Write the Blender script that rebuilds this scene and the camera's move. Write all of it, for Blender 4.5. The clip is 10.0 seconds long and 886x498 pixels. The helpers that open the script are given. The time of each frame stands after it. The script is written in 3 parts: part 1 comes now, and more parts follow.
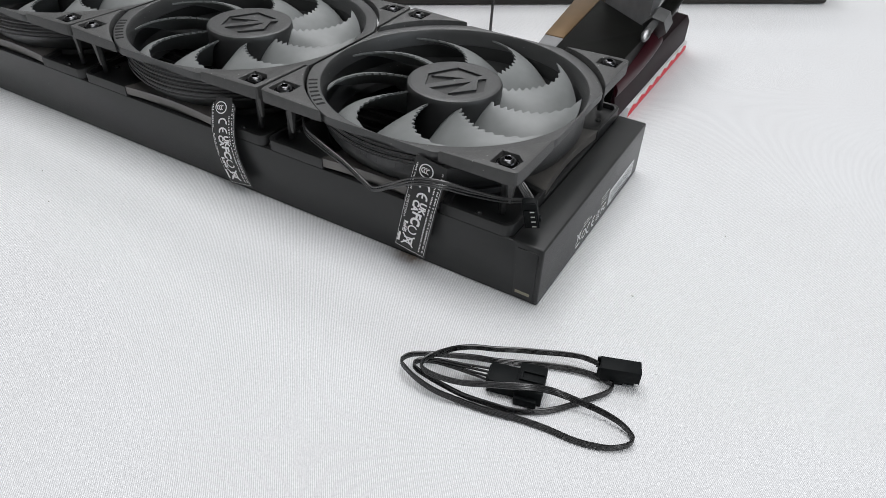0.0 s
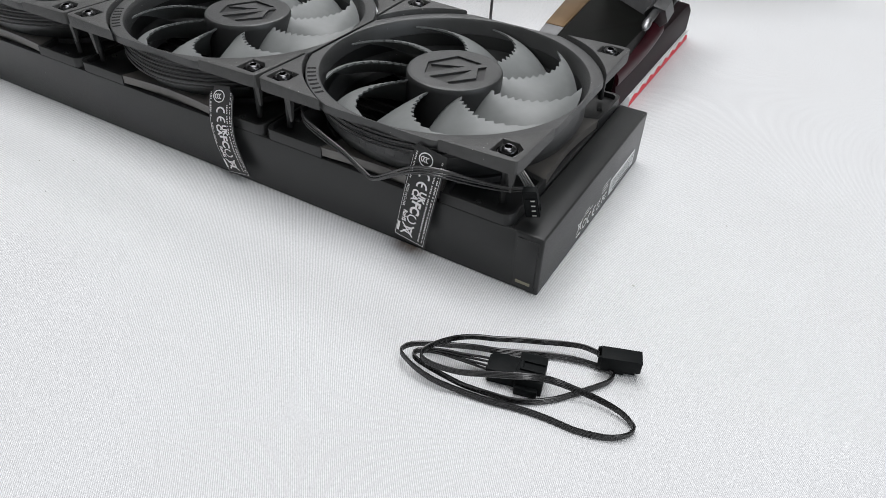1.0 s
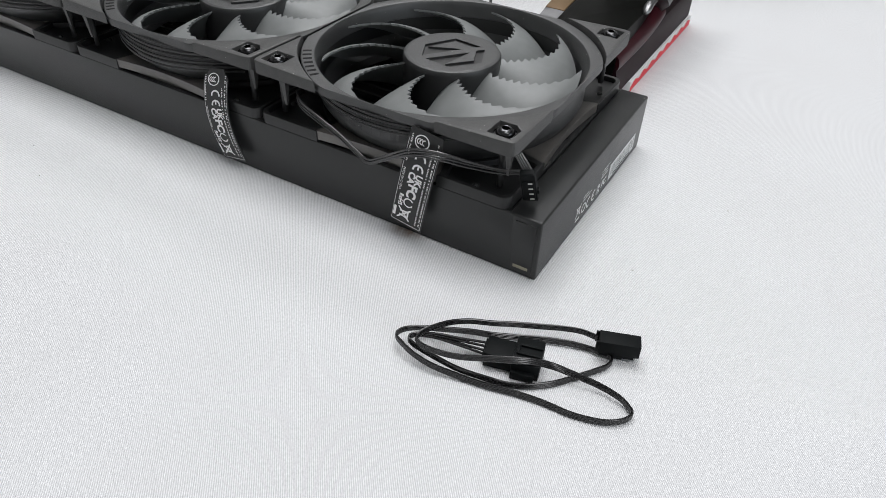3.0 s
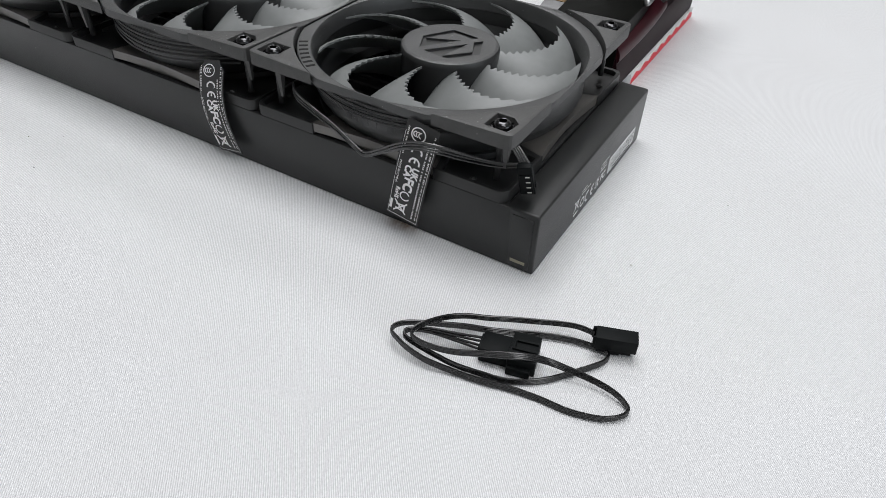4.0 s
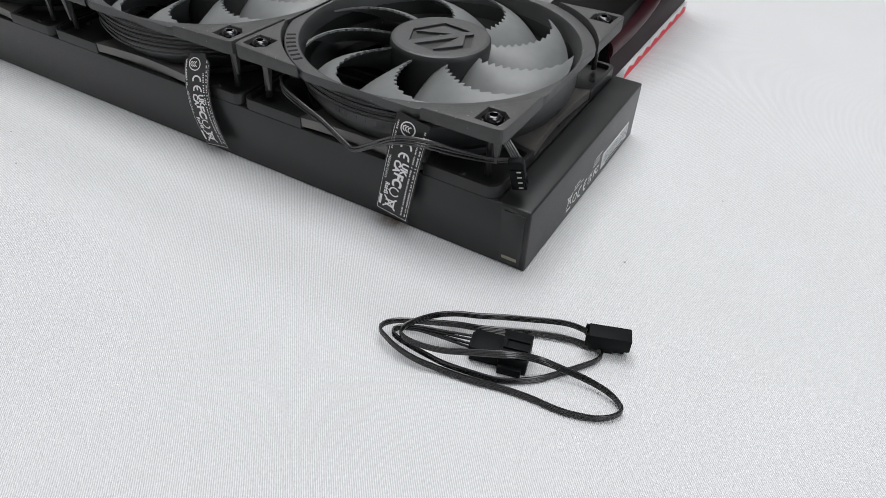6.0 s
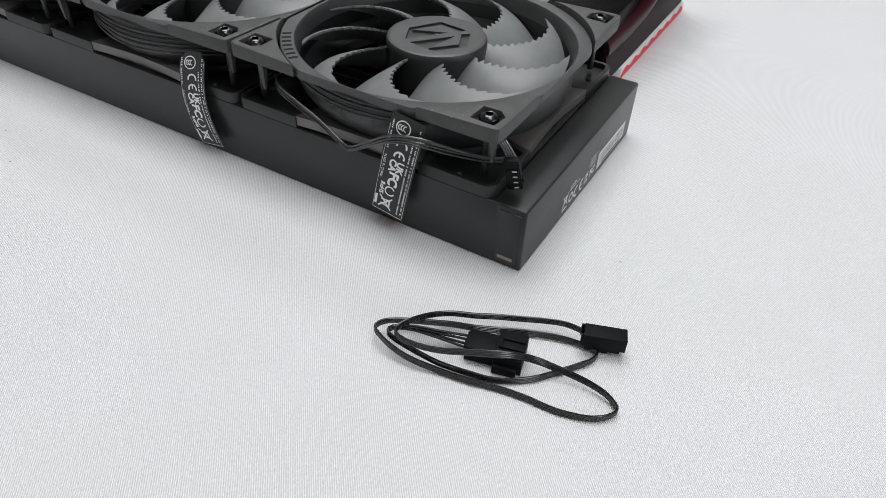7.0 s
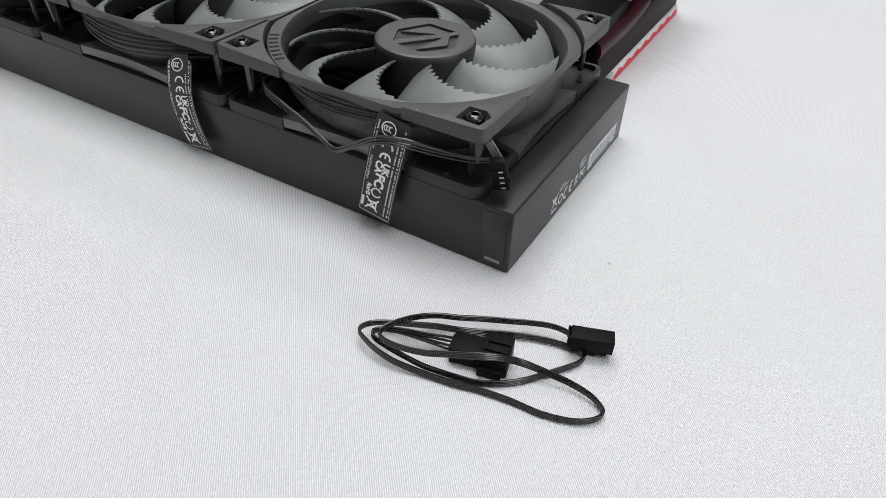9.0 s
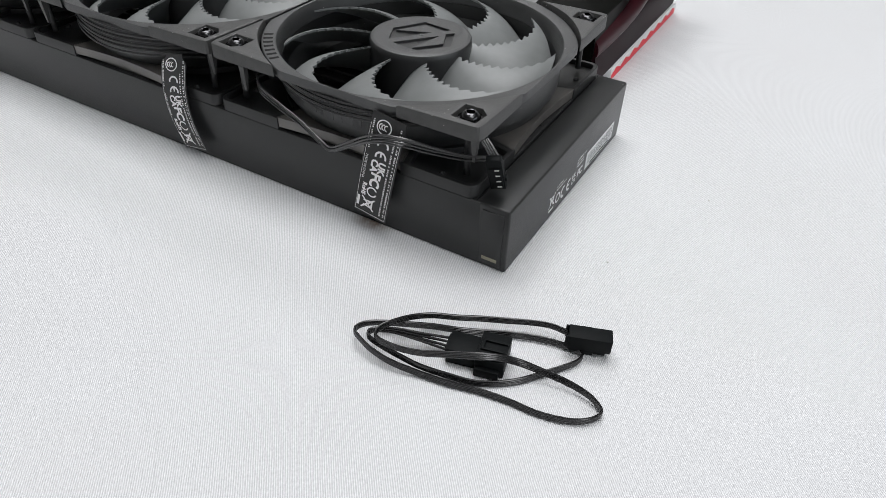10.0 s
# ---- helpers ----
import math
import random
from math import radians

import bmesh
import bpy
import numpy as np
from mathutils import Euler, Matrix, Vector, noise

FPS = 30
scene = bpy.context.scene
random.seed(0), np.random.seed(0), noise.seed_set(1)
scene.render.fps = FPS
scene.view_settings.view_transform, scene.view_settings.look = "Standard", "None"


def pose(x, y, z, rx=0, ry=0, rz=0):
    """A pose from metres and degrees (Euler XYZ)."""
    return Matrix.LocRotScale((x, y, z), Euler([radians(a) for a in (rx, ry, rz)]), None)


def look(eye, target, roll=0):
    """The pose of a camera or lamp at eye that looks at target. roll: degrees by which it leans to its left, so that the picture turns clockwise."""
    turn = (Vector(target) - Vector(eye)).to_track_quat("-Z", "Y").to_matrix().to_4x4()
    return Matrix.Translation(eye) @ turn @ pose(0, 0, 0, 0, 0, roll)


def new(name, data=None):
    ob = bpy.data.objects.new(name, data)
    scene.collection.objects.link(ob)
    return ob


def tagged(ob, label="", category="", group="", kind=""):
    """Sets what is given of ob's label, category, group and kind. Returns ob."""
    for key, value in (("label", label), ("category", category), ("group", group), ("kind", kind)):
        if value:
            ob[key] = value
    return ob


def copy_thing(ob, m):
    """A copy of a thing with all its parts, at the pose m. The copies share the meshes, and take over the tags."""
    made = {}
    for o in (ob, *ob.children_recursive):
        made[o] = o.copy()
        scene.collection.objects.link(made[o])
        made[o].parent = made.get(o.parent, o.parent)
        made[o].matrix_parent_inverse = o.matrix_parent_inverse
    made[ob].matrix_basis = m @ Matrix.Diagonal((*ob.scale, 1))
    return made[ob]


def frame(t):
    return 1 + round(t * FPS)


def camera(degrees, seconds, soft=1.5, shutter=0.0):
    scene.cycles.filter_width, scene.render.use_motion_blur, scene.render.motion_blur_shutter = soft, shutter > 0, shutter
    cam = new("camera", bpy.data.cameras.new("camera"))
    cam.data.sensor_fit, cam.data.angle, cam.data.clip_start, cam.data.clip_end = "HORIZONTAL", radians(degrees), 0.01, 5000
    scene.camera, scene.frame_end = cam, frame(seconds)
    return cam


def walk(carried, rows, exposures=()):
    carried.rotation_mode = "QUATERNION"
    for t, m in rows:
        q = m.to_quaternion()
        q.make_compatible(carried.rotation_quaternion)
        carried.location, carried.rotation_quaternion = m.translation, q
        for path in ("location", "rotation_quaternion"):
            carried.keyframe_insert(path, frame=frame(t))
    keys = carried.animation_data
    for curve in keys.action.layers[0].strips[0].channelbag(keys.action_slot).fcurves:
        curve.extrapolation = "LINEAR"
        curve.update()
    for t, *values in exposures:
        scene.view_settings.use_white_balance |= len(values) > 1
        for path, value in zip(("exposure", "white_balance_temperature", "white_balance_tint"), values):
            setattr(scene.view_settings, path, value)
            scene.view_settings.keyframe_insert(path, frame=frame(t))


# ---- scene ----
cam = camera(64.58, 10.0, soft=0.65)
PATH = [
    (0, (0.06483, -0.19476, 0.18650), (-0.05080, 0.01048, 0.00075), 2.33),
    (0.5, (0.06492, -0.19429, 0.18541), (-0.05043, 0.01017, -0.00138), 2.33),
    (1, (0.06454, -0.19419, 0.18437), (-0.04992, 0.00950, -0.00380), 2.35),
    (1.5, (0.06454, -0.19391, 0.18354), (-0.04973, 0.00897, -0.00562), 2.40),
    (2, (0.06499, -0.19412, 0.18402), (-0.04895, 0.00785, -0.00630), 2.21),
    (2.5, (0.06577, -0.19345, 0.18123), (-0.04879, 0.00869, -0.00855), 2.13),
    (4, (0.06710, -0.18941, 0.17851), (-0.04699, 0.00991, -0.01451), 2.31),
    (4.5, (0.06689, -0.18749, 0.17685), (-0.04683, 0.01214, -0.01606), 2.28),
    (5, (0.06671, -0.18641, 0.17718), (-0.04606, 0.01285, -0.01668), 2.32),
    (5.5, (0.06671, -0.18577, 0.17615), (-0.04557, 0.01384, -0.01763), 2.43),
    (7, (0.06722, -0.18466, 0.17485), (-0.04361, 0.01562, -0.01907), 2.81),
    (7.5, (0.06996, -0.18264, 0.17497), (-0.04240, 0.01646, -0.01928), 2.66),
    (8, (0.07128, -0.18242, 0.17464), (-0.04149, 0.01707, -0.01898), 2.60),
    (8.5, (0.07164, -0.18167, 0.17279), (-0.04133, 0.01903, -0.01946), 2.53),
    (9, (0.07209, -0.18091, 0.17178), (-0.04101, 0.02040, -0.01975), 2.45),
    (9.5, (0.07267, -0.18001, 0.17015), (-0.04095, 0.02176, -0.02058), 2.27),
    (10, (0.07266, -0.17948, 0.16963), (-0.04064, 0.02247, -0.02109), 2.20),
]
EXPOSURES = [(0.0, -0.2), (0.5, -0.16), (2.5, -0.17), (4.0, -0.24), (5.5, -0.27), (7.0, -0.24), (8.0, -0.23), (10.0, -0.19)]
walk(cam, [(t, look(eye, target, roll)) for t, eye, target, roll in PATH], EXPOSURES)

# ---- light ----
world = bpy.data.worlds.new("room_air")
scene.world = world
world.use_nodes = True
world.node_tree.nodes["Background"].inputs[0].default_value = (0.85, 0.92, 1.0, 1)
world.node_tree.nodes["Background"].inputs[1].default_value = 0.15


def area_lamp(name, eye, target, sx, sy, watts, colour):
    data = bpy.data.lights.new(name, "AREA")
    data.shape, data.size, data.size_y, data.energy, data.color = "RECTANGLE", sx, sy, watts, colour
    ob = new(name, data)
    ob.matrix_world = look(eye, target)
    return ob


area_lamp("overhead_light", (-0.36, 0.42, 1.80), (-0.36, 0.42, 0), 1.4, 0.8, 29, (0.978, 0.98, 1.0))
# added fill from the front right; no fixture is known there
area_lamp("overhead_light", (0.75, -0.45, 1.80), (0.75, -0.45, 0), 1.4, 0.6, 14.5, (0.978, 0.98, 1.0))
# added for sheen on upward faces and a brighter far cloth; no known fixture
area_lamp("overhead_light", (-1.15, 1.75, 1.80), (-1.15, 1.75, 0), 1.4, 0.6, 16, (0.978, 0.98, 1.0))
# added soft light from +x for the end faces; no window is known there
area_lamp("side_light", (2.36, -0.2, 0.75), (0, 0, 0.2), 1.6, 1.3, 12, (0.84, 0.92, 1.0))


# ---- materials ----
def material(name, colour, rough=0.5, metal=0.0, grain=0.0, grain_size=0.0004, stain=0.12, stain_size=0.02, spec=0.5, coat=0.0):
    """A procedural surface: colour varied at two scales, uneven gloss and fine relief. Sizes in metres."""
    m = bpy.data.materials.new(name)
    m.use_nodes = True
    nt = m.node_tree
    p = nt.nodes["Principled BSDF"]
    p.inputs["Metallic"].default_value = metal
    p.inputs["Specular IOR Level"].default_value = spec
    p.inputs["Coat Weight"].default_value = coat
    co = nt.nodes.new("ShaderNodeTexCoord")
    big, fine = nt.nodes.new("ShaderNodeTexNoise"), nt.nodes.new("ShaderNodeTexNoise")
    big.inputs["Scale"].default_value, fine.inputs["Scale"].default_value = 1 / stain_size, 1 / grain_size
    big.inputs["Detail"].default_value, fine.inputs["Detail"].default_value = 4, 2
    for n in (big, fine):
        nt.links.new(co.outputs["Object"], n.inputs["Vector"])
    mix = nt.nodes.new("ShaderNodeMix")
    mix.data_type = "RGBA"
    mix.inputs[6].default_value = (*[c * (1 - stain) for c in colour], 1)
    mix.inputs[7].default_value = (*[min(1, c * (1 + stain)) for c in colour], 1)
    nt.links.new(big.outputs[0], mix.inputs[0])
    nt.links.new(mix.outputs[2], p.inputs["Base Color"])
    ramp = nt.nodes.new("ShaderNodeMapRange")
    ramp.inputs[3].default_value, ramp.inputs[4].default_value = rough * 0.85, min(1, rough * 1.15)
    nt.links.new(big.outputs[0], ramp.inputs[0])
    nt.links.new(ramp.outputs[0], p.inputs["Roughness"])
    if grain:
        b = nt.nodes.new("ShaderNodeBump")
        b.inputs["Strength"].default_value, b.inputs["Distance"].default_value = grain, 0.0002
        nt.links.new(fine.outputs[0], b.inputs["Height"])
        nt.links.new(b.outputs[0], p.inputs["Normal"])
    return m


COAT = material("black_powder_coat", (0.019, 0.0198, 0.0198), 0.36, grain=0.25, grain_size=0.0003)
SHELL = material("dark_fan_plastic", (0.034, 0.035, 0.0352), 0.40, grain=0.4, grain_size=0.0005, stain=0.3, stain_size=0.008, spec=0.7)
BLADE = material("grey_blade_plastic", (0.185, 0.194, 0.192), 0.40, grain=0.22, grain_size=0.0004, stain=0.14, stain_size=0.005)
RUBBER = material("dark_rubber", (0.058, 0.058, 0.057), 0.46, grain=0.7, grain_size=0.0005, stain=0.4, stain_size=0.0035)


def dusted(m, amount, size=0.0016):
    """Adds sparse pale specks of dust to a surface."""
    nt = m.node_tree
    p = nt.nodes["Principled BSDF"]
    old = p.inputs["Base Color"].links[0].from_socket
    co, v = nt.nodes.new("ShaderNodeTexCoord"), nt.nodes.new("ShaderNodeTexVoronoi")
    v.inputs["Scale"].default_value = 1 / size
    nt.links.new(co.outputs["Object"], v.inputs["Vector"])
    near = nt.nodes.new("ShaderNodeMath")
    near.operation, near.inputs[1].default_value = "LESS_THAN", 0.13
    nt.links.new(v.outputs["Distance"], near.inputs[0])
    pick = nt.nodes.new("ShaderNodeSeparateColor")
    nt.links.new(v.outputs["Color"], pick.inputs[0])
    few = nt.nodes.new("ShaderNodeMath")
    few.operation, few.inputs[1].default_value = "LESS_THAN", amount
    nt.links.new(pick.outputs[0], few.inputs[0])
    both = nt.nodes.new("ShaderNodeMath")
    both.operation = "MULTIPLY"
    nt.links.new(near.outputs[0], both.inputs[0])
    nt.links.new(few.outputs[0], both.inputs[1])
    mix = nt.nodes.new("ShaderNodeMix")
    mix.data_type = "RGBA"
    nt.links.new(both.outputs[0], mix.inputs[0])
    nt.links.new(old, mix.inputs[6])
    mix.inputs[7].default_value = (0.35, 0.34, 0.33, 1)
    nt.links.new(mix.outputs[2], p.inputs["Base Color"])
    return m


dusted(RUBBER, 0.16)
dusted(SHELL, 0.05)
dusted(COAT, 0.006, 0.003)
# fan plastic made darker: the shade inside the duct is put into its colour
DUCT = material("darkened_fan_plastic", (0.011, 0.0115, 0.0115), 0.36, stain=0.3, stain_size=0.015)
HOLLOW = material("dark_inset", (0.005, 0.005, 0.005), 0.6, spec=0.2)
FIN = material("blackened_fins", (0.012, 0.012, 0.012), 0.45, metal=0.3)
WIRE = material("black_wire_jacket", (0.034, 0.034, 0.0345), 0.3, spec=1.0, stain=0.2, stain_size=0.004)
CABLE = material("soft_black_ribbon", (0.008, 0.008, 0.0085), 0.18, spec=0.75, stain=0.2, stain_size=0.004)
PLUG = material("black_connector_plastic", (0.005, 0.0062, 0.0066), 0.55, grain=0.15, spec=0.12)
UNDER = material("black_frame_plastic", (0.014, 0.0144, 0.0144), 0.42, grain=0.3, spec=0.55)
TAG = material("satin_black_label", (0.014, 0.014, 0.014), 0.4)
PRINT = material("white_print", (0.86, 0.86, 0.86), 0.6, stain=0.08, stain_size=0.002)
PALE = material("pale_pin", (0.55, 0.55, 0.52), 0.4)
CHROME = material("black_chrome", (0.075, 0.075, 0.078), 0.16, metal=1.0, stain=0.2, stain_size=0.002)
# black hose; the red card's reflection is put into its colour
MAROON = material("red_reflection_tint", (0.036, 0.006, 0.010), 0.32, spec=0.12, stain=0.3, stain_size=0.02)
GLOSS = material("glossy_black_plastic", (0.004, 0.0042, 0.0036), 0.4, spec=0.035)
# black housing plastic, tinged with the red it would reflect
PLUM = material("red_tinged_black", (0.014, 0.005, 0.007), 0.4, spec=0.05, stain=0.4, stain_size=0.03)
GUNMETAL = material("grey_metal", (0.22, 0.222, 0.226), 0.34, metal=1.0, stain=0.2, stain_size=0.004)
# brown reflection on the pump's left side, put into the surface colour
BROWN_TINT = material("brown_reflection_tint", (0.13, 0.074, 0.026), 0.3, metal=0.6, stain=0.25, stain_size=0.01)
SMOKE = material("smoked_plastic", (0.20, 0.20, 0.205), 0.14, stain=0.3, stain_size=0.01)
RED = material("red_ink", (0.80, 0.04, 0.06), 0.5)
CARD = material("white_card", (0.78, 0.78, 0.78), 0.6, grain=0.1)
BEIGE = material("beige_insert", (0.32, 0.30, 0.22), 0.5)
COPPER = material("grain_textured_plastic", (0.115, 0.107, 0.098), 0.36, grain=0.3, spec=0.9, stain=0.4, stain_size=0.008)
DARKBOX = material("dark_brown_case", (0.030, 0.026, 0.023), 0.5, stain=0.2)
PLASTER = material("wall_paint", (0.72, 0.72, 0.71), 0.85, grain=0.2, grain_size=0.003, stain=0.05, stain_size=0.4)
WOOD = material("table_wood", (0.30, 0.20, 0.12), 0.5, grain=0.2, stain=0.3, stain_size=0.05)
FLOORING = material("grey_floor", (0.22, 0.21, 0.20), 0.6, grain=0.2, grain_size=0.002, stain=0.2, stain_size=0.3)


def cloth_material():
    """White twill: fine ribs along one direction, broken by the weft, with faint wrinkles and soil."""
    m = bpy.data.materials.new("white_twill")
    m.use_nodes = True
    nt = m.node_tree
    p = nt.nodes["Principled BSDF"]
    p.inputs["Roughness"].default_value = 0.85
    p.inputs["Sheen Weight"].default_value = 0.15
    p.inputs["Specular IOR Level"].default_value = 0.25
    co = nt.nodes.new("ShaderNodeTexCoord")
    turn = nt.nodes.new("ShaderNodeMapping")
    turn.inputs["Rotation"].default_value = (0, 0, radians(-40))
    nt.links.new(co.outputs["Object"], turn.inputs["Vector"])
    rib = nt.nodes.new("ShaderNodeTexWave")
    rib.bands_direction, rib.wave_profile = "X", "SIN"
    rib.inputs["Scale"].default_value = RIBS
    rib.inputs["Distortion"].default_value = 1.4
    rib.inputs["Detail"].default_value = 1
    rib.inputs["Detail Scale"].default_value = 0.25
    weft = nt.nodes.new("ShaderNodeTexNoise")
    stretch = nt.nodes.new("ShaderNodeMapping")
    stretch.inputs["Scale"].default_value = (1500, 900, 1)
    nt.links.new(turn.outputs[0], stretch.inputs["Vector"])
    nt.links.new(stretch.outputs[0], weft.inputs["Vector"])
    weft.inputs["Scale"].default_value = 1.0
    nt.links.new(turn.outputs[0], rib.inputs["Vector"])
    add = nt.nodes.new("ShaderNodeMath")
    add.operation = "MULTIPLY_ADD"
    nt.links.new(weft.outputs[0], add.inputs[0])
    add.inputs[1].default_value = 1.2
    nt.links.new(rib.outputs["Fac"], add.inputs[2])
    soil = nt.nodes.new("ShaderNodeTexNoise")
    soil.inputs["Scale"].default_value, soil.inputs["Detail"].default_value = 14, 5
    nt.links.new(co.outputs["Object"], soil.inputs["Vector"])
    base = nt.nodes.new("ShaderNodeMix")
    base.data_type = "RGBA"
    base.inputs[6].default_value, base.inputs[7].default_value = (0.676, 0.676, 0.68, 1), (0.735, 0.745, 0.757, 1)
    nt.links.new(soil.outputs[0], base.inputs[0])
    shade = nt.nodes.new("ShaderNodeMapRange")
    shade.inputs[1].default_value, shade.inputs[2].default_value = 0.25, 1.95
    shade.inputs[3].default_value, shade.inputs[4].default_value = 0.75, 1.23
    nt.links.new(add.outputs[0], shade.inputs[0])
    tint = nt.nodes.new("ShaderNodeMix")
    tint.data_type, tint.blend_type = "RGBA", "MULTIPLY"
    tint.inputs[0].default_value = 1
    nt.links.new(base.outputs[2], tint.inputs[6])
    nt.links.new(shade.outputs[0], tint.inputs[7])
    # a small soft-edged brown spot on the cloth beside the radiator's foot
    spot = nt.nodes.new("ShaderNodeMapping")
    spot.vector_type = "TEXTURE"
    spot.inputs["Location"].default_value = (-0.0605, -0.0005, 0)
    spot.inputs["Rotation"].default_value = (0, 0, radians(-4))
    spot.inputs["Scale"].default_value = (0.013, 0.0065, 1)
    nt.links.new(co.outputs["Object"], spot.inputs["Vector"])
    soft_spot = nt.nodes.new("ShaderNodeTexGradient")
    soft_spot.gradient_type = "QUADRATIC_SPHERE"
    nt.links.new(spot.outputs[0], soft_spot.inputs["Vector"])
    rough_spot = nt.nodes.new("ShaderNodeTexNoise")
    rough_spot.inputs["Scale"].default_value = 350
    nt.links.new(co.outputs["Object"], rough_spot.inputs["Vector"])
    blot = nt.nodes.new("ShaderNodeMath")
    blot.operation, blot.use_clamp = "MULTIPLY", True
    nt.links.new(soft_spot.outputs["Fac"], blot.inputs[0])
    nt.links.new(rough_spot.outputs[0], blot.inputs[1])
    more = nt.nodes.new("ShaderNodeMath")
    more.operation, more.use_clamp = "MULTIPLY", True
    more.inputs[1].default_value = 2.2
    nt.links.new(blot.outputs[0], more.inputs[0])
    browned = nt.nodes.new("ShaderNodeMix")
    browned.data_type = "RGBA"
    browned.inputs[7].default_value = (0.27, 0.19, 0.14, 1)
    nt.links.new(more.outputs[0], browned.inputs[0])
    nt.links.new(tint.outputs[2], browned.inputs[6])
    nt.links.new(browned.outputs[2], p.inputs["Base Color"])
    b = nt.nodes.new("ShaderNodeBump")
    b.inputs["Strength"].default_value, b.inputs["Distance"].default_value = 0.5, 0.0002
    nt.links.new(add.outputs[0], b.inputs["Height"])
    nt.links.new(b.outputs[0], p.inputs["Normal"])
    return m


RIBS = 505
TWILL = cloth_material()

# ---- shapes (all in millimetres, scaled to metres by part) ----
MM = 0.001


def part(name, bm, mat, parent=None, label="", smooth=30):
    """Links a bmesh, in millimetres, as one mesh object under a thing or a part."""
    bmesh.ops.recalc_face_normals(bm, faces=bm.faces)
    bm.transform(Matrix.Diagonal((MM, MM, MM, 1)))
    me = bpy.data.meshes.new(name)
    bm.to_mesh(me)
    bm.free()
    if smooth:
        me.shade_smooth()
        me.set_sharp_from_angle(angle=radians(smooth))
    me.materials.append(mat)
    ob = new(name, me)
    ob.parent = parent
    if label:
        ob["label"] = label
    return ob


def thing(name, x, y, z, label, category, group="", rz=0):
    ob = new(name)
    ob.empty_display_size = 0.01
    ob.matrix_world = pose(x * MM, y * MM, z * MM, 0, 0, rz)
    return tagged(ob, label, category, group)


def box(x0, x1, y0, y1, z0, z1, bevel=0.0, bm=None, seg=2):
    bm = bm or bmesh.new()
    m = Matrix.LocRotScale(((x0 + x1) / 2, (y0 + y1) / 2, (z0 + z1) / 2), None, (x1 - x0, y1 - y0, z1 - z0))
    made = bmesh.ops.create_cube(bm, size=1, matrix=m)
    if bevel:
        edges = list({e for v in made["verts"] for e in v.link_edges})
        bmesh.ops.bevel(bm, geom=edges, offset=bevel, segments=seg, affect="EDGES", profile=0.5)
    return bm


def lathe(profile, n=96, closed=True, clamp=None):
    """A ring or cap turned round z from (r, z) pairs; clamp cuts it to a square."""
    bm = bmesh.new()
    rows = []
    for r, z in profile:
        row = []
        for i in range(n):
            a = 2 * math.pi * i / n
            x, y = r * math.cos(a), r * math.sin(a)
            if clamp:
                x, y = max(-clamp, min(clamp, x)), max(-clamp, min(clamp, y))
            row.append(bm.verts.new((x, y, z)))
        rows.append(row)
    pairs = list(zip(rows, rows[1:])) + ([(rows[-1], rows[0])] if closed else [])
    for a, b in pairs:
        for i in range(n):
            bm.faces.new((a[i], a[(i + 1) % n], b[(i + 1) % n], b[i]))
    if not closed:
        bm.faces.new(rows[0])
        bm.faces.new(rows[-1])
    return bm


def prism(outer, z0, z1, inner=None, bevel=0.0, bm=None):
    """An upright prism over a polygon, with an optional hole."""
    bm = bm or bmesh.new()
    loops = [outer] + ([inner] if inner else [])
    rims = []
    for z in (z0, z1):
        edges = []
        for loop in loops:
            vs = [bm.verts.new((x, y, z)) for x, y in loop]
            edges += [bm.edges.new((vs[i], vs[(i + 1) % len(vs)])) for i in range(len(vs))]
            rims.append(vs)
        bmesh.ops.triangle_fill(bm, use_beauty=True, use_dissolve=False, edges=edges)
    k = len(loops)
    for j in range(k):
        lo, hi = rims[j], rims[j + k]
        for i in range(len(lo)):
            bm.faces.new((lo[i], lo[(i + 1) % len(lo)], hi[(i + 1) % len(lo)], hi[i]))
    if bevel:
        bmesh.ops.recalc_face_normals(bm, faces=bm.faces)
        sharp = [e for e in bm.edges if len(e.link_faces) == 2 and e.calc_face_angle() > 0.6 and all(v.co.z > z1 - 1e-4 for v in e.verts)]
        bmesh.ops.bevel(bm, geom=sharp, offset=bevel, segments=2, affect="EDGES", profile=0.5)
    return bm


def spline(points, step=0.8):
    """Points of a smooth line through the given ones (Catmull-Rom)."""
    p = [Vector(q) for q in points]
    p = [2 * p[0] - p[1]] + p + [2 * p[-1] - p[-2]]
    out = []
    for a, b, c, d in zip(p, p[1:], p[2:], p[3:]):
        n = max(2, int((c - b).length / step))
        for i in range(n):
            t = i / n
            out.append(0.5 * (2 * b + (c - a) * t + (2 * a - 5 * b + 4 * c - d) * t * t + (3 * b - a - 3 * c + d) * t ** 3))
    out.append(p[-2])
    return out


def tube(line, radius, sides=8, bm=None):
    bm = bm or bmesh.new()
    rows = []
    for i, q in enumerate(line):
        t = (line[min(i + 1, len(line) - 1)] - line[max(i - 1, 0)]).normalized()
        s = t.cross(Vector((0, 0, 1)))
        s = s.normalized() if s.length > 1e-3 else Vector((1, 0, 0))
        u = s.cross(t)
        rows.append([bm.verts.new(q + radius * (math.cos(a) * s + math.sin(a) * u)) for a in (2 * math.pi * k / sides for k in range(sides))])
    for a, b in zip(rows, rows[1:]):
        for k in range(sides):
            bm.faces.new((a[k], a[(k + 1) % sides], b[(k + 1) % sides], b[k]))
    bm.faces.new(rows[0])
    bm.faces.new(rows[-1])
    return bm


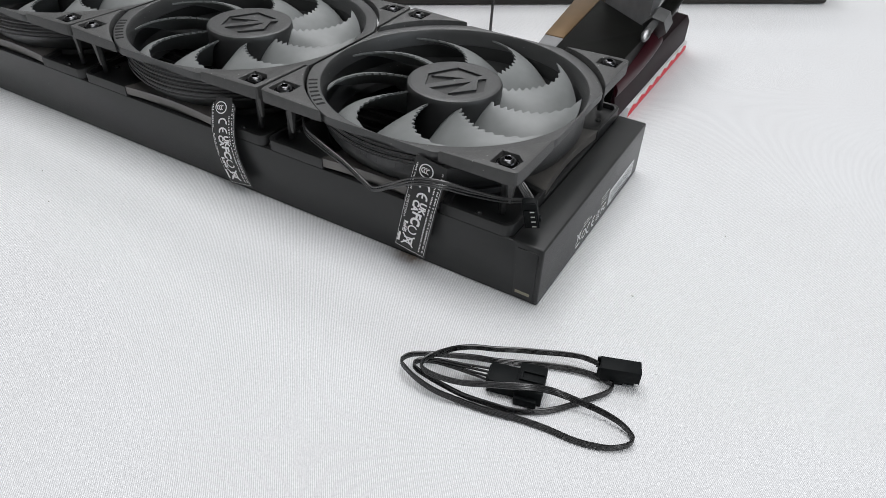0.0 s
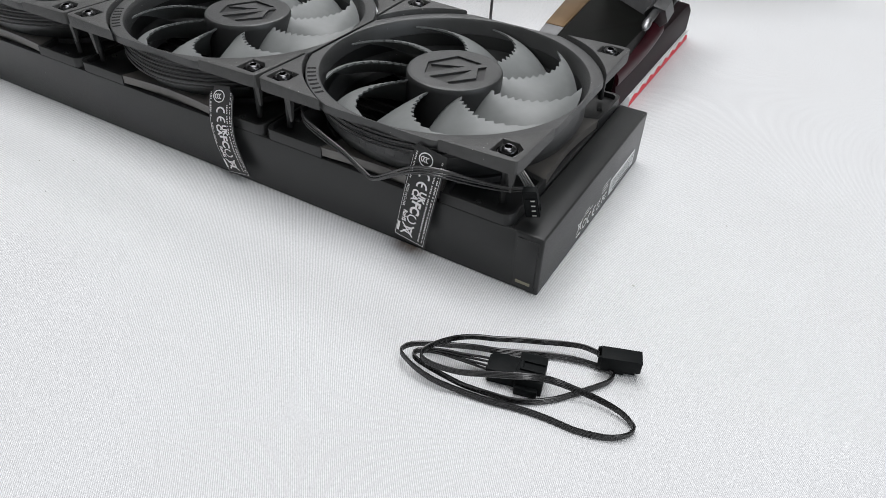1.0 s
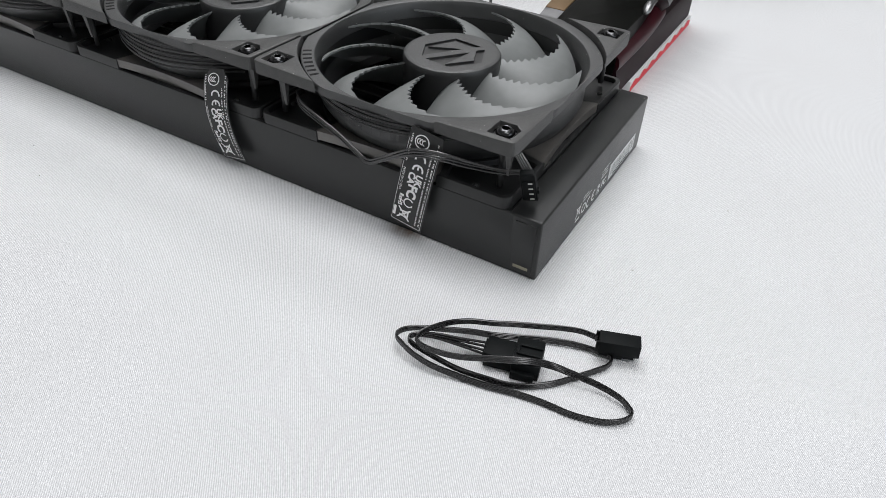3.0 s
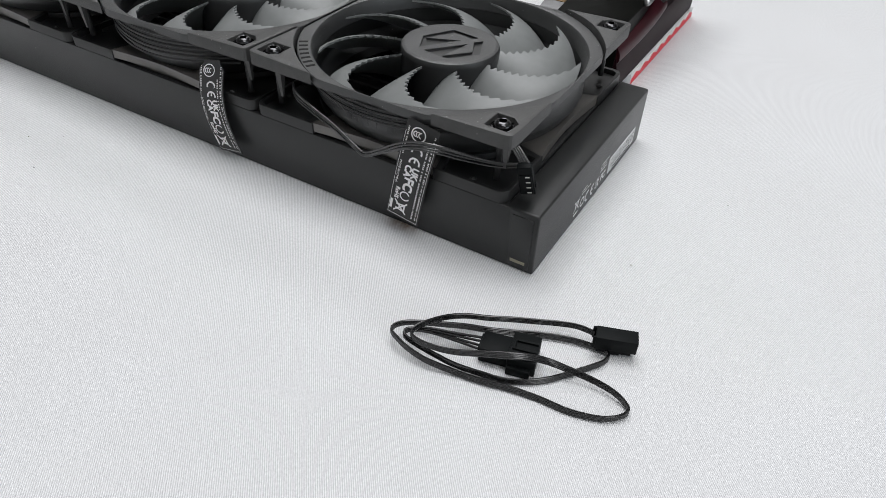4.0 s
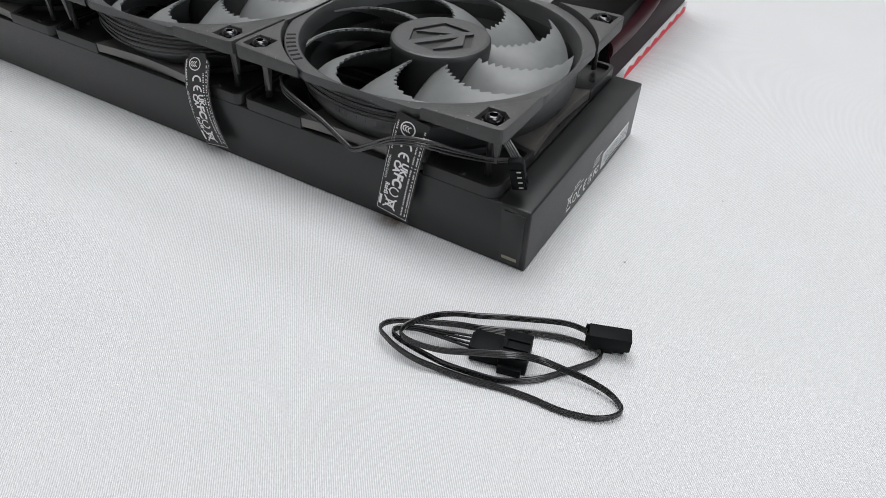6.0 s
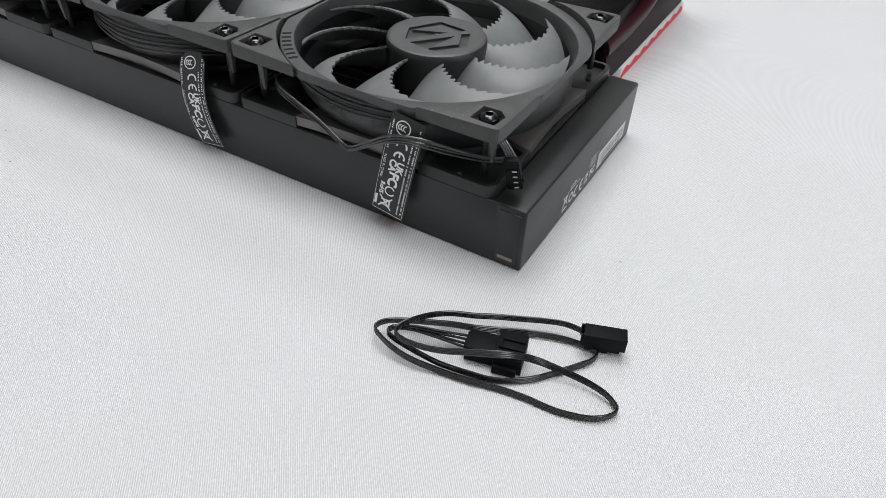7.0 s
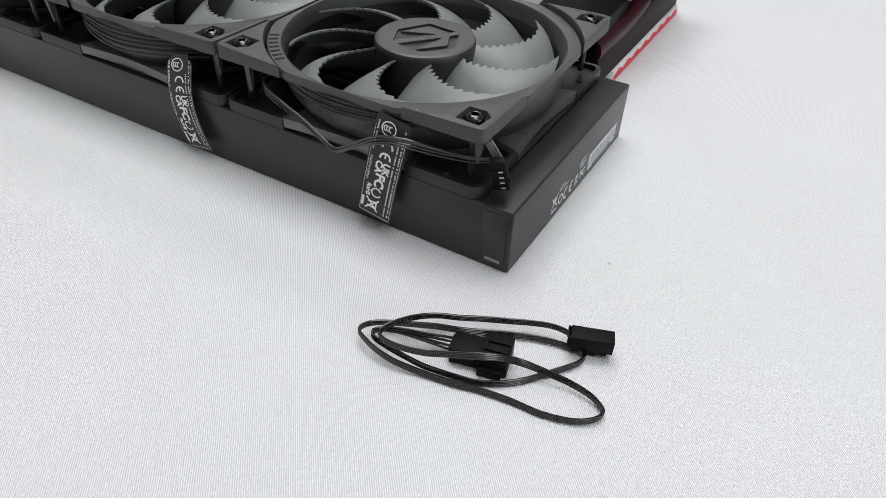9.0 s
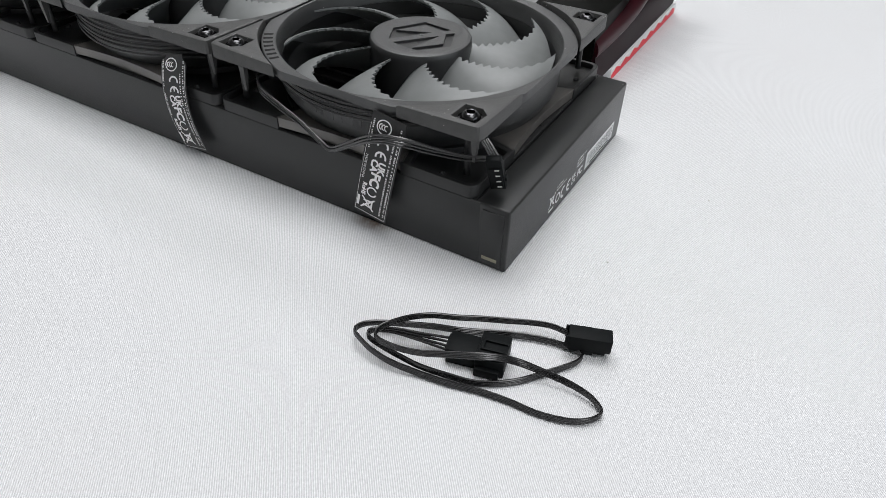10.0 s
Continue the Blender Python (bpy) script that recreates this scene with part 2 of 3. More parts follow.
def ball(x, y, z, r, squash=1.0, bm=None):
    bm = bm or bmesh.new()
    bmesh.ops.create_uvsphere(bm, u_segments=24, v_segments=12, radius=1, matrix=Matrix.LocRotScale((x, y, z), None, (r, r, r * squash)))
    return bm


# ---- room and table ----
def setting(name, bm, mat, label, category):
    return tagged(part(name, bm, mat, smooth=0), label, category, kind="structure")


setting("floor", box(-2600, 2400, -2400, 2600, -850, -750), FLOORING, "plain grey floor of the room", "floor")
setting("wall_north", box(-2600, 2400, 2600, 2700, -750, 1900), PLASTER, "white painted wall behind the table", "wall")
setting("wall_south", box(-2600, 2400, -2500, -2400, -750, 1900), PLASTER, "white painted wall of the room", "wall")
setting("wall_west", box(-2700, -2600, -2500, 2700, -850, 1900), PLASTER, "white painted wall of the room", "wall")
setting("ceiling", box(-2700, 2500, -2500, 2700, 1900, 2000), PLASTER, "white painted ceiling", "ceiling")
# unseen east wall; its opening is made up to go with the side light
east = box(2400, 2500, -2500, 2700, -850, 0)
for y0, y1, z0, z1 in ((-2500, 2700, 1500, 1900), (-2500, -1050, 0, 1500), (650, 2700, 0, 1500)):
    box(2400, 2500, y0, y1, z0, z1, bm=east)
setting("wall_east", east, PLASTER, "white painted wall, unseen, with an opening added for the side light", "wall")

table = thing("table", -150, 150, -750, "wooden table covered by a white cloth", "table")
part("tabletop", box(-850, 850, -600, 470, 720, 748, 3), WOOD, table)
for sx in (-800, 800):
    for sy in (-560, 430):
        part("leg", box(sx - 25, sx + 25, sy - 25, sy + 25, 0, 720, 2), WOOD, table)


def make_cloth():
    bm = bmesh.new()
    nx, ny = 150, 100
    grid = []
    for j in range(ny + 1):
        row = []
        for i in range(nx + 1):
            x, y = -1010 + 1720 * i / nx, -460 + 1090 * j / ny
            far = max(0.0, min(1.0, (math.hypot(x + 120, y - 60) - 330) / 300))
            z = -0.02 + far * 1.2 * noise.noise(Vector((x / 130, y / 130, 2)))
            row.append(bm.verts.new((x, y, z - 0.4 - 0.8 * far)))
        grid.append(row)
    for j in range(ny):
        for i in range(nx):
            bm.faces.new((grid[j][i], grid[j][i + 1], grid[j + 1][i + 1], grid[j + 1][i]))
    rim = [e for e in bm.edges if len(e.link_faces) == 1]
    drop = bmesh.ops.extrude_edge_only(bm, edges=rim)
    for v in drop["geom"]:
        if isinstance(v, bmesh.types.BMVert):
            v.co.z -= 200
            v.co.x += 6 * math.copysign(1, v.co.x + 150)
    for v in bm.verts:
        v.co.z += 0.42
    return bm


cloth = part("table_cloth", make_cloth(), TWILL)
tagged(cloth, "white twill cloth spread flat over the table", "tablecloth")

for x, y, r, mat in ((28.1, 26.8, 0.5, PALE), (-244.9, -42.4, 0.32, COPPER), (-219.8, -57.1, 0.32, COPPER), (48.9, -8.9, 0.35, CARD), (-231.8, -33.5, 0.22, COPPER), (-12.0, -54.0, 0.25, COPPER), (50.3, 88.6, 0.4, PALE)):
    bm = bmesh.new()
    bmesh.ops.create_icosphere(bm, subdivisions=2, radius=r, matrix=Matrix.Translation((x, y, r * 0.35)) @ Matrix.Diagonal((1.2, 0.8, 0.45, 1)))
    for v in bm.verts:
        v.co += 0.2 * r * noise.noise_vector(v.co * 2)
    tagged(part("crumb", bm, mat), "tiny crumb lying on the white cloth", "crumb", "crumbs on the cloth")

# ---- radiator ----
RX1, RX0, RW, RH = -2.0, -400.0, 119.8, 27.4
radiator = thing("radiator", 0, 0, 0, "matt black metal liquid cooling radiator lying flat on the cloth", "radiator")


def make_tank(x0, x1):
    bm = box(x0, x1, 0, RW, 0, RH, 0.9, seg=3)
    return bm


tank = part("end_tank", make_tank(-15.9, RX1), COAT, radiator)
part("end_tank", make_tank(RX0, -384.6), COAT, radiator)
part("side_panel", box(-12.7, -3.9, -0.45, 0.3, 2.0, 25.2, 0.3), COAT, tank)
part("slot", box(-11.6, -5.4, -0.62, 0.2, 3.6, 5.0, 0.15), BEIGE, tank, "pale beige slot near the foot of the tank")
for y in (0.0, RW):
    s = 1 if y == 0 else -1
    rail = box(-384.6, -13.4, min(y - s * 0.08, y + s * 1.4), max(y - s * 0.08, y + s * 1.4), 0.2, RH - 0.1, 0.6)
    box(-384.6, -15.9, min(y + s * 1.4, y + s * 9), max(y + s * 1.4, y + s * 9), RH - 2.2, RH - 0.4, 0, rail)
    part("side_rail", rail, COAT, radiator)
    edge = box(-384, -16.4, min(y + s * 3.2, y + s * 6.6), max(y + s * 3.2, y + s * 6.6), RH - 1, RH + 0.9, 0.4)
    part("core_edge", edge, COPPER, radiator, "brownish ridge along the fin core")
for x0 in (-20.6, -384.4):
    wall = part("core_end_plate", box(x0, x0 + 4.4, 9.2, RW - 9.2, 12, RH + 0.6, 0.3), COAT, radiator)
    for k in range(9):
        part("rivet", box(x0 + 1.9, x0 + 2.6, 18 + 10.4 * k, 20.6 + 10.4 * k, RH + 0.4, RH + 1.1, 0.15), FIN, wall)
part("core_floor", box(-384.5, -16, 1.5, RW - 1.5, 1.2, 6), FIN, radiator, smooth=0)
for k in range(15):
    y = 10 + k * 7.1
    part("water_channel", box(-384.4, -20.7, y - 0.9, y + 0.9, 6, RH - 3), FIN, radiator, smooth=0)
fins = bmesh.new()
for k in range(264):
    x = -384 + k * 1.39
    box(x, x + 0.12, 9, RW - 9, 6, RH - 3.4, 0, fins)
tagged(part("fin_core", fins, FIN, radiator, smooth=0), kind="stuff")


def flat_text(words, height, place):
    """Words of the built-in font as a mesh: place maps (across, up) in millimetres to a point in millimetres."""
    cu = bpy.data.curves.new("words", "FONT")
    cu.body, cu.size, cu.align_x, cu.align_y, cu.resolution_u = words, height, "CENTER", "CENTER", 3
    cu.offset = 0.045 * height if height > 2 else 0
    ob = bpy.data.objects.new("words", cu)
    scene.collection.objects.link(ob)
    bpy.context.view_layer.update()
    me = bpy.data.meshes.new_from_object(ob.evaluated_get(bpy.context.evaluated_depsgraph_get()))
    bm = bmesh.new()
    bm.from_mesh(me)
    bpy.data.objects.remove(ob)
    bpy.data.curves.remove(cu)
    bpy.data.meshes.remove(me)
    for v in bm.verts:
        v.co = Vector(place(v.co.x, v.co.y))
    return bm


def patch(u0, u1, v0, v1, place, bm=None, n=1):
    """A thin printed bar between (u0, v0) and (u1, v1) on a surface."""
    bm = bm or bmesh.new()
    rows = [[bm.verts.new(place(u0 + (u1 - u0) * i / n, v)) for i in range(n + 1)] for v in (v0, v1)]
    for i in range(n):
        bm.faces.new((rows[0][i], rows[0][i + 1], rows[1][i + 1], rows[1][i]))
    return bm


def stroke(u0, v0, u1, v1, w, place, bm=None):
    bm = bm or bmesh.new()
    d = Vector((u1 - u0, v1 - v0)).normalized()
    s = Vector((-d.y, d.x)) * w / 2
    quad = [(u0 + s.x, v0 + s.y), (u1 + s.x, v1 + s.y), (u1 - s.x, v1 - s.y), (u0 - s.x, v0 - s.y)]
    bm.faces.new([bm.verts.new(place(*q)) for q in quad])
    return bm


def ringlet(u, v, r, w, place, a0=0, a1=360, n=24, bm=None):
    bm = bm or bmesh.new()
    rows = []
    for i in range(n + 1):
        a = radians(a0 + (a1 - a0) * i / n)
        rows.append([bm.verts.new(place(u + q * math.cos(a), v + q * math.sin(a))) for q in (r - w / 2, r + w / 2)])
    for a, b in zip(rows, rows[1:]):
        bm.faces.new((a[0], a[1], b[1], b[0]))
    return bm


def bin_sign(u, v, s, place):
    """A crossed-out wheeled bin over a bar."""
    bm = stroke(u - s / 2, v - s / 2, u + s / 2, v + s / 2, s * 0.12, place)
    stroke(u - s / 2, v + s / 2, u + s / 2, v - s / 2, s * 0.12, place, bm)
    stroke(u - 0.28 * s, v + 0.3 * s, u - 0.18 * s, v - 0.35 * s, s * 0.13, place, bm)
    stroke(u + 0.28 * s, v + 0.3 * s, u + 0.18 * s, v - 0.35 * s, s * 0.13, place, bm)
    stroke(u - 0.36 * s, v + 0.32 * s, u + 0.36 * s, v + 0.32 * s, s * 0.13, place, bm)
    patch(u - 0.42 * s, u + 0.42 * s, v - 0.85 * s, v - 0.65 * s, place, bm)
    return bm


def end_face(u, v):
    return (RX1 + 0.12, u, v)


part("printed_sign", bin_sign(40.4, 8.4, 5.6, end_face), PRINT, tank, "white printed bin sign")
part("printed_sign", ringlet(46.6, 6.6, 2.0, 0.85, end_face), PRINT, tank, "white printed round sign")
part("printed_sign", ringlet(52.6, 6.2, 2.4, 1.05, end_face, 75, 285), PRINT, tank, "white printed conformity sign")
bm = ringlet(58.6, 6.2, 2.4, 1.05, end_face, 75, 285)
patch(56.6, 58.6, 5.75, 6.7, end_face, bm)
part("printed_sign", bm, PRINT, tank, "white printed conformity sign")
part("printed_word", flat_text("UK", 3.0, lambda u, v: end_face(63.4 + u, 7.6 + v)), PRINT, tank)
part("printed_word", flat_text("CA", 3.0, lambda u, v: end_face(63.4 + u, 4.9 + v)), PRINT, tank)
part("printed_word", flat_text("FC", 5.0, lambda u, v: end_face(70.2 + u, 6.2 + v)), PRINT, tank)
for y0, y1, z0 in ((44.5, 53.5, 10.8), (44.5, 50.5, 12.4), (65.5, 73.5, 10.4), (65.5, 72.0, 12.0), (65.5, 74.5, 13.6)):
    bars = bmesh.new()
    y = y0
    rng = random.Random(int(10 * z0))
    while y < y1:
        w = rng.uniform(0.35, 0.8)
        patch(y, y + w, z0, z0 + 0.75, end_face, bars)
        y += w + rng.choice((0.25, 0.3, 0.7))
    part("tiny_print", bars, PRINT, tank, "line of tiny white print")
sticker = part("barcode_sticker", box(RX1 - 0.1, RX1 + 0.14, 76.8, 110.4, 3.4, 11.6, 0.05), CARD, tank, "white barcode sticker")
code = bmesh.new()
rng = random.Random(4)
y = 78.6
while y < 108.5:
    w = rng.choice((0.1, 0.13, 0.2, 0.28))
    patch(y, y + w, 5.6, 10.6, lambda u, v: (RX1 + 0.2, u, v), code)
    y += w + rng.choice((0.45, 0.6, 0.9))
patch(82, 105, 4.1, 4.8, lambda u, v: (RX1 + 0.2, u, v), code)
part("barcode", code, HOLLOW, sticker)

# ---- fans ----
TOP = 28.1
RIM = TOP - 2.2


def pad_outline(grow=0.0):
    """One corner pad, near (+x, -y): the square's corner cut off by the round shroud."""
    r, s = 66.0, 60.0
    pts = []
    start = Vector((math.sqrt(r * r - s * s), -s))
    end = Vector((s, -math.sqrt(r * r - s * s)))
    a0, a1 = math.atan2(start.y, start.x), math.atan2(end.y, end.x)
    pts.append((s, end.y))
    for i in range(1, 12):
        a = a1 + (a0 - a1) * i / 12
        pts.append((r * math.cos(a), r * math.sin(a)))
    pts.append((start.x, -s))
    pts += [(s - 4.0, -s), (s - 1.2, -s + 0.5), (s - 0.5, -s + 1.2), (s, -s + 4.0)]
    return pts


def flange_outline():
    pts = [(60, -29)]
    for i in range(9):
        a = radians(-28 - 34 * i / 8)
        pts.append((55.1 * math.cos(a), 55.1 * math.sin(a)))
    pts.append((29, -60))
    for i in range(8):
        a = radians(-90 + 90 * i / 7)
        pts.append((56.0 + 4.0 * math.cos(a), -56.0 + 4.0 * math.sin(a)))
    return pts


def lead_angle(r):
    """The sweep of the leading edge, in degrees, at a radius."""
    f = (r - 21) / 35.2
    return -12 + 6.6 * f + 13.6 * f * f + 12 * max(0.0, f) ** 5


def make_blade():
    """A swept blade: its leading edge high and toothed, its surface falling away clockwise."""
    bm = bmesh.new()
    nr, nu = 156, 12
    top, low = [], []
    for i in range(nr + 1):
        r = 20.5 + 35.7 * i / nr
        f = (r - 20.5) / 35.7
        tooth = 0.0
        if 0.06 < f < 0.93:
            w = ((r - 22.6) / 3.15) % 1.0
            tooth = 1.55 * (0.5 - 0.5 * math.cos(2 * math.pi * w)) ** 0.8
        lead = lead_angle(r)
        span = 38 - 3 * f + 5 * max(0, f - 0.8)
        rt, rl = [], []
        for j in range(nu + 1):
            u = (0, 0.02, 0.05, 0.09, 0.14)[j] if j < 5 else 0.14 + 0.86 * (j - 4) / (nu - 4)
            u += math.degrees(tooth / r) / span * max(0.0, 1 - u / 0.14)
            a = radians(lead - span * u)
            z = 22.6 - 0.4 * f + 1.05 * f * f - (18.5 - 4.5 * f) * (0.62 * u + 0.38 * u * u)
            z += 1.5 * math.sin(math.pi * u) * (1 - 0.3 * f)
            thick = 0.35 + 1.0 * math.sin(math.pi * min(1, 0.12 + 0.88 * u)) ** 0.7
            x, y = r * math.cos(a), r * math.sin(a)
            rt.append(bm.verts.new((x, y, z)))
            rl.append(bm.verts.new((x, y, z - thick)))
        top.append(rt)
        low.append(rl)
    for g in (top, low):
        for i in range(nr):
            for j in range(nu):
                bm.faces.new((g[i][j], g[i + 1][j], g[i + 1][j + 1], g[i][j + 1]))
    for i in range(nr):
        for j in (0, nu):
            bm.faces.new((top[i][j], top[i + 1][j], low[i + 1][j], low[i][j]))
    for i in (0, nr):
        for j in range(nu):
            bm.faces.new((top[i][j], top[i][j + 1], low[i][j + 1], low[i][j]))
    return bm


def pierced_disc(r, holes, z, depth):
    """A flat round plate whose holes have upright walls of that depth."""
    bm = bmesh.new()
    loops = [[(r * math.cos(math.pi * q / 48), r * math.sin(math.pi * q / 48)) for q in range(96)], *holes]
    edges, tops = [], []
    for loop in loops:
        vs = [bm.verts.new((x, y, z)) for x, y in loop]
        edges += [bm.edges.new((vs[i], vs[(i + 1) % len(vs)])) for i in range(len(vs))]
        tops.append(vs)
    bmesh.ops.triangle_fill(bm, use_beauty=True, use_dissolve=False, edges=edges)
    for vs in tops[1:]:
        low = [bm.verts.new((v.co.x, v.co.y, z - depth)) for v in vs]
        for i in range(len(vs)):
            j = (i + 1) % len(vs)
            bm.faces.new((vs[i], vs[j], low[j], low[i]))
    return bm


def make_fan(cx):
    fan = thing("cooling_fan", cx, 60, RH, "matt black cooling fan with serrated grey blades, screwed onto the radiator", "fan", "fans on the radiator")
    shroud = [(59.9, RIM), (59.3, RIM - 0.2), (58.9, RIM - 0.7), (58.4, RIM - 2.2), (57.9, RIM - 4.6), (57.5, RIM - 7.4), (58.4, RIM - 7.2), (59.2, RIM - 3.8), (64.6, RIM - 3.6), (65.0, RIM - 3.2), (65.0, RIM - 0.4), (64.6, RIM)]
    ring = part("shroud", lathe(shroud, 128, clamp=59.9), SHELL, fan)
    part("duct", lathe([(57.45, RIM - 7.5), (57.2, RIM - 10), (57.0, 12), (58.1, 12), (58.3, RIM - 10), (58.3, RIM - 7.6)], 128), DUCT, fan, "smooth inner wall with the duct's shade put into its colour")
    barrel = part("barrel", lathe([(58.5, RIM - 5.6), (58.95, RIM - 5.2), (58.9, 11.6), (58.2, 9.6), (55.6, 5.4), (55.2, 4.6), (55.2, 0.6), (53.8, 0.6), (53.8, 4.9), (56.7, 9.4), (57.1, 11.9), (58.4, 11.9)], 96), SHELL, fan, "black outer barrel of the fan")
    for k in range(4):
        turn = Matrix.Rotation(radians(90 * k), 4, "Z")
        hole = [(52.5 + x, -52.5 + y) for x, y in ((-4.9, -4.6), (4.4, -4.9), (5.0, 2.0), (2.0, 5.0), (-4.6, 4.9))]
        bm = prism(pad_outline(), TOP - 5.4, TOP + 0.3, hole, bevel=0.5)
        for v in bm.verts:
            if v.co.z > TOP - 1:
                v.co.z -= 1.0 * max(0.0, (math.hypot(v.co.x - 60, v.co.y + 60) - 18) / 15)
        prism([(52.5 + x, -52.5 + y) for x, y in ((-5.2, -5.2), (5.2, -5.2), (5.2, 5.2), (-5.2, 5.2))], TOP - 4.8, TOP - 1.9, None, 0, bm)
        bm.transform(turn)
        part("corner_pad", bm, RUBBER, fan)
        rim = flange_outline()
        mx, my = 49.0, -49.0
        bm = prism(rim, 0, 4.9, [(mx + 0.84 * (x - mx), my + 0.84 * (y - my)) for x, y in rim], bevel=0.3)
        prism([(mx + 0.86 * (x - mx), my + 0.86 * (y - my)) for x, y in rim], 0.1, 2.4, None, 0, bm)
        ball(43.5, -55.0, 2.4, 1.3, 0.9, bm)
        bm.transform(turn)
        part("mounting_flange", bm, UNDER, fan)
        for px, py in ((58.0, -45.0),) if k % 2 else ((56.0, -54.5),):
            bm = bmesh.new()
            bmesh.ops.create_cone(bm, cap_ends=True, segments=4, radius1=0.7, radius2=1.9, depth=10.5, matrix=Matrix.Translation((px, py, TOP - 11.2)) @ Matrix.Rotation(radians(45), 4, "Z"))
            bm.transform(turn)
            part("support_rib", bm, RUBBER, fan)
        for sign in (-1, 1):
            rim_side = [(57.4 + 2.2 * (q / 10) ** 1.5, sign * 3.0 * q) for q in range(11)]
            plate = rim_side + [(55.0 * math.cos(radians(29 - 2.9 * q)), sign * 55.0 * math.sin(radians(29 - 2.9 * q))) for q in range(11)]
            bm = prism(plate, 1.0, 4.9)
            bm.transform(turn)
            part("side_plate", bm, COPPER, fan, "brownish grain-textured side plate")
        bm = bmesh.new()
        bmesh.ops.create_cone(bm, cap_ends=True, segments=16, radius1=1.3, radius2=1.3, depth=TOP - 10.6, matrix=Matrix.Translation((52.0, -52.0, 4 + (TOP - 10.6) / 2)))
        bm.transform(turn)
        part("screw_post", bm, UNDER, fan)
        bm = lathe([(0.01, TOP - 0.5), (1.25, TOP - 0.4), (1.4, TOP + 0.95), (1.7, TOP + 1.05), (2.3, TOP + 0.85), (2.9, TOP + 0.4), (3.35, TOP - 0.25), (3.6, TOP - 1.0), (3.6, TOP - 1.6), (0.01, TOP - 2.0)], 36, closed=False)
        bm.transform(turn @ Matrix.Translation((52.5, -52.5, 0)))
        screw = part("screw", bm, CHROME, fan, "shiny black screw")
        bm = prism([(1.2 * math.cos(math.pi * q / 3), 1.2 * math.sin(math.pi * q / 3)) for q in range(6)], TOP - 0.6, TOP - 0.3)
        bm.transform(turn @ Matrix.Translation((52.5, -52.5, 0)))
        part("socket", bm, HOLLOW, screw)
        bm = lathe([(3.6, TOP - 1.1), (4.4, TOP - 1.2), (4.55, TOP - 1.85), (3.6, TOP - 1.85)], 28)
        bm.transform(turn @ Matrix.Translation((52.5, -52.5, 0)))
        part("washer", bm, CHROME, screw)
    hub_z = 25.3
    hub = part("hub", lathe([(0.01, hub_z - 1.3), (19.4, hub_z - 1.3), (19.5, hub_z), (20.0, hub_z - 0.05), (20.9, hub_z - 0.35), (21.35, hub_z - 1.1), (21.4, hub_z - 3), (21.2, 5), (0.01, 5)], 96, closed=False), SHELL, fan, "round black hub with a sunken emblem")
    upper = [(-8.8, -11.0), (-13.5, -0.6), (-5.6, 12.6), (7.9, 11.2), (6.4, 8.7), (-4.0, 9.8), (-11.2, -1.6), (2.8, 4.4)]
    lower = [(-5.6, -12.8), (7.0, 3.2), (4.0, -13.0), (12.4, -3.0), (8.3, 6.2), (10.9, 9.4), (16.2, -3.2), (7.4, -13.9), (4.4, -14.4)]
    part("emblem_plate", pierced_disc(19.5, (upper, lower), hub_z, 0.95), SHELL, hub, smooth=0)
    part("emblem_floor", lathe([(0.01, hub_z - 0.85), (19.3, hub_z - 0.85), (19.3, hub_z - 1.2), (0.01, hub_z - 1.2)], 48, closed=False), DUCT, hub, "smooth dark floor of the emblem")
    part("centre_dot", lathe([(0.01, hub_z + 0.05), (0.5, hub_z + 0.06), (1.0, hub_z + 0.12), (1.15, hub_z + 0.03), (1.2, hub_z - 0.2), (0.01, hub_z - 0.2)], 20, closed=False), SHELL, hub)
    blade = make_blade()
    for k in range(9):
        bm = blade.copy()
        bm.transform(Matrix.Rotation(radians(40 * k), 4, "Z"))
        part("blade", bm, BLADE, fan, smooth=40)
    blade.free()
    for k in range(7):
        w = (1.2, 0.5, 1.3, 1.0, 1.4, 0.6, 1.2)[k]
        bm = box(-w, w, -0.1, 0.1, -1.9, 1.9)
        bm.transform(Matrix.Rotation(radians(-101 + 4.2 * k), 4, "Z") @ Matrix.Translation((58.85, 0, 14.2)) @ Matrix.Rotation(radians(90), 4, "Z"))
        part("embossed_bar", bm, SHELL, barrel)
    part("motor_base", lathe([(0.01, 4.4), (22, 4.4), (22.5, 4), (22.5, 1), (0.01, 1)], 48, closed=False), SHELL, fan)
    for k in range(4):
        bm = box(21, 58, -1.6, 1.6, 1, 4, 0.4)
        bm.transform(Matrix.Rotation(radians(45 + 90 * k + 18), 4, "Z"))
        part("strut", bm, SHELL, fan)
    for k in range(7):
        bm = box(-0.75, 0.75, -1.9, 1.9, RIM - 0.3, RIM + 0.07)
        bm.transform(Matrix.Rotation(radians(-144.5 + 3.6 * k), 4, "Z") @ Matrix.Translation((62.2, 0, 0)) @ Matrix.Rotation(radians(90), 4, "Z"))
        part("print_bar", bm, HOLLOW, ring)
    return fan


fan = make_fan(-76.1)
for cx in (-197.4, -318.6):
    copy_thing(fan, pose(cx * MM, 60 * MM, RH * MM))


# ---- fan cables and their tags ----
def arc(cx, r, a0, a1, z0, z1, n=24, wave=0.0):
    out = []
    for i in range(n + 1):
        f = i / n
        a = radians(a0 + (a1 - a0) * f)
        out.append((cx + r * math.cos(a), 60 + r * math.sin(a), z0 + (z1 - z0) * f + wave * math.sin(3 * math.pi * f)))
    return out


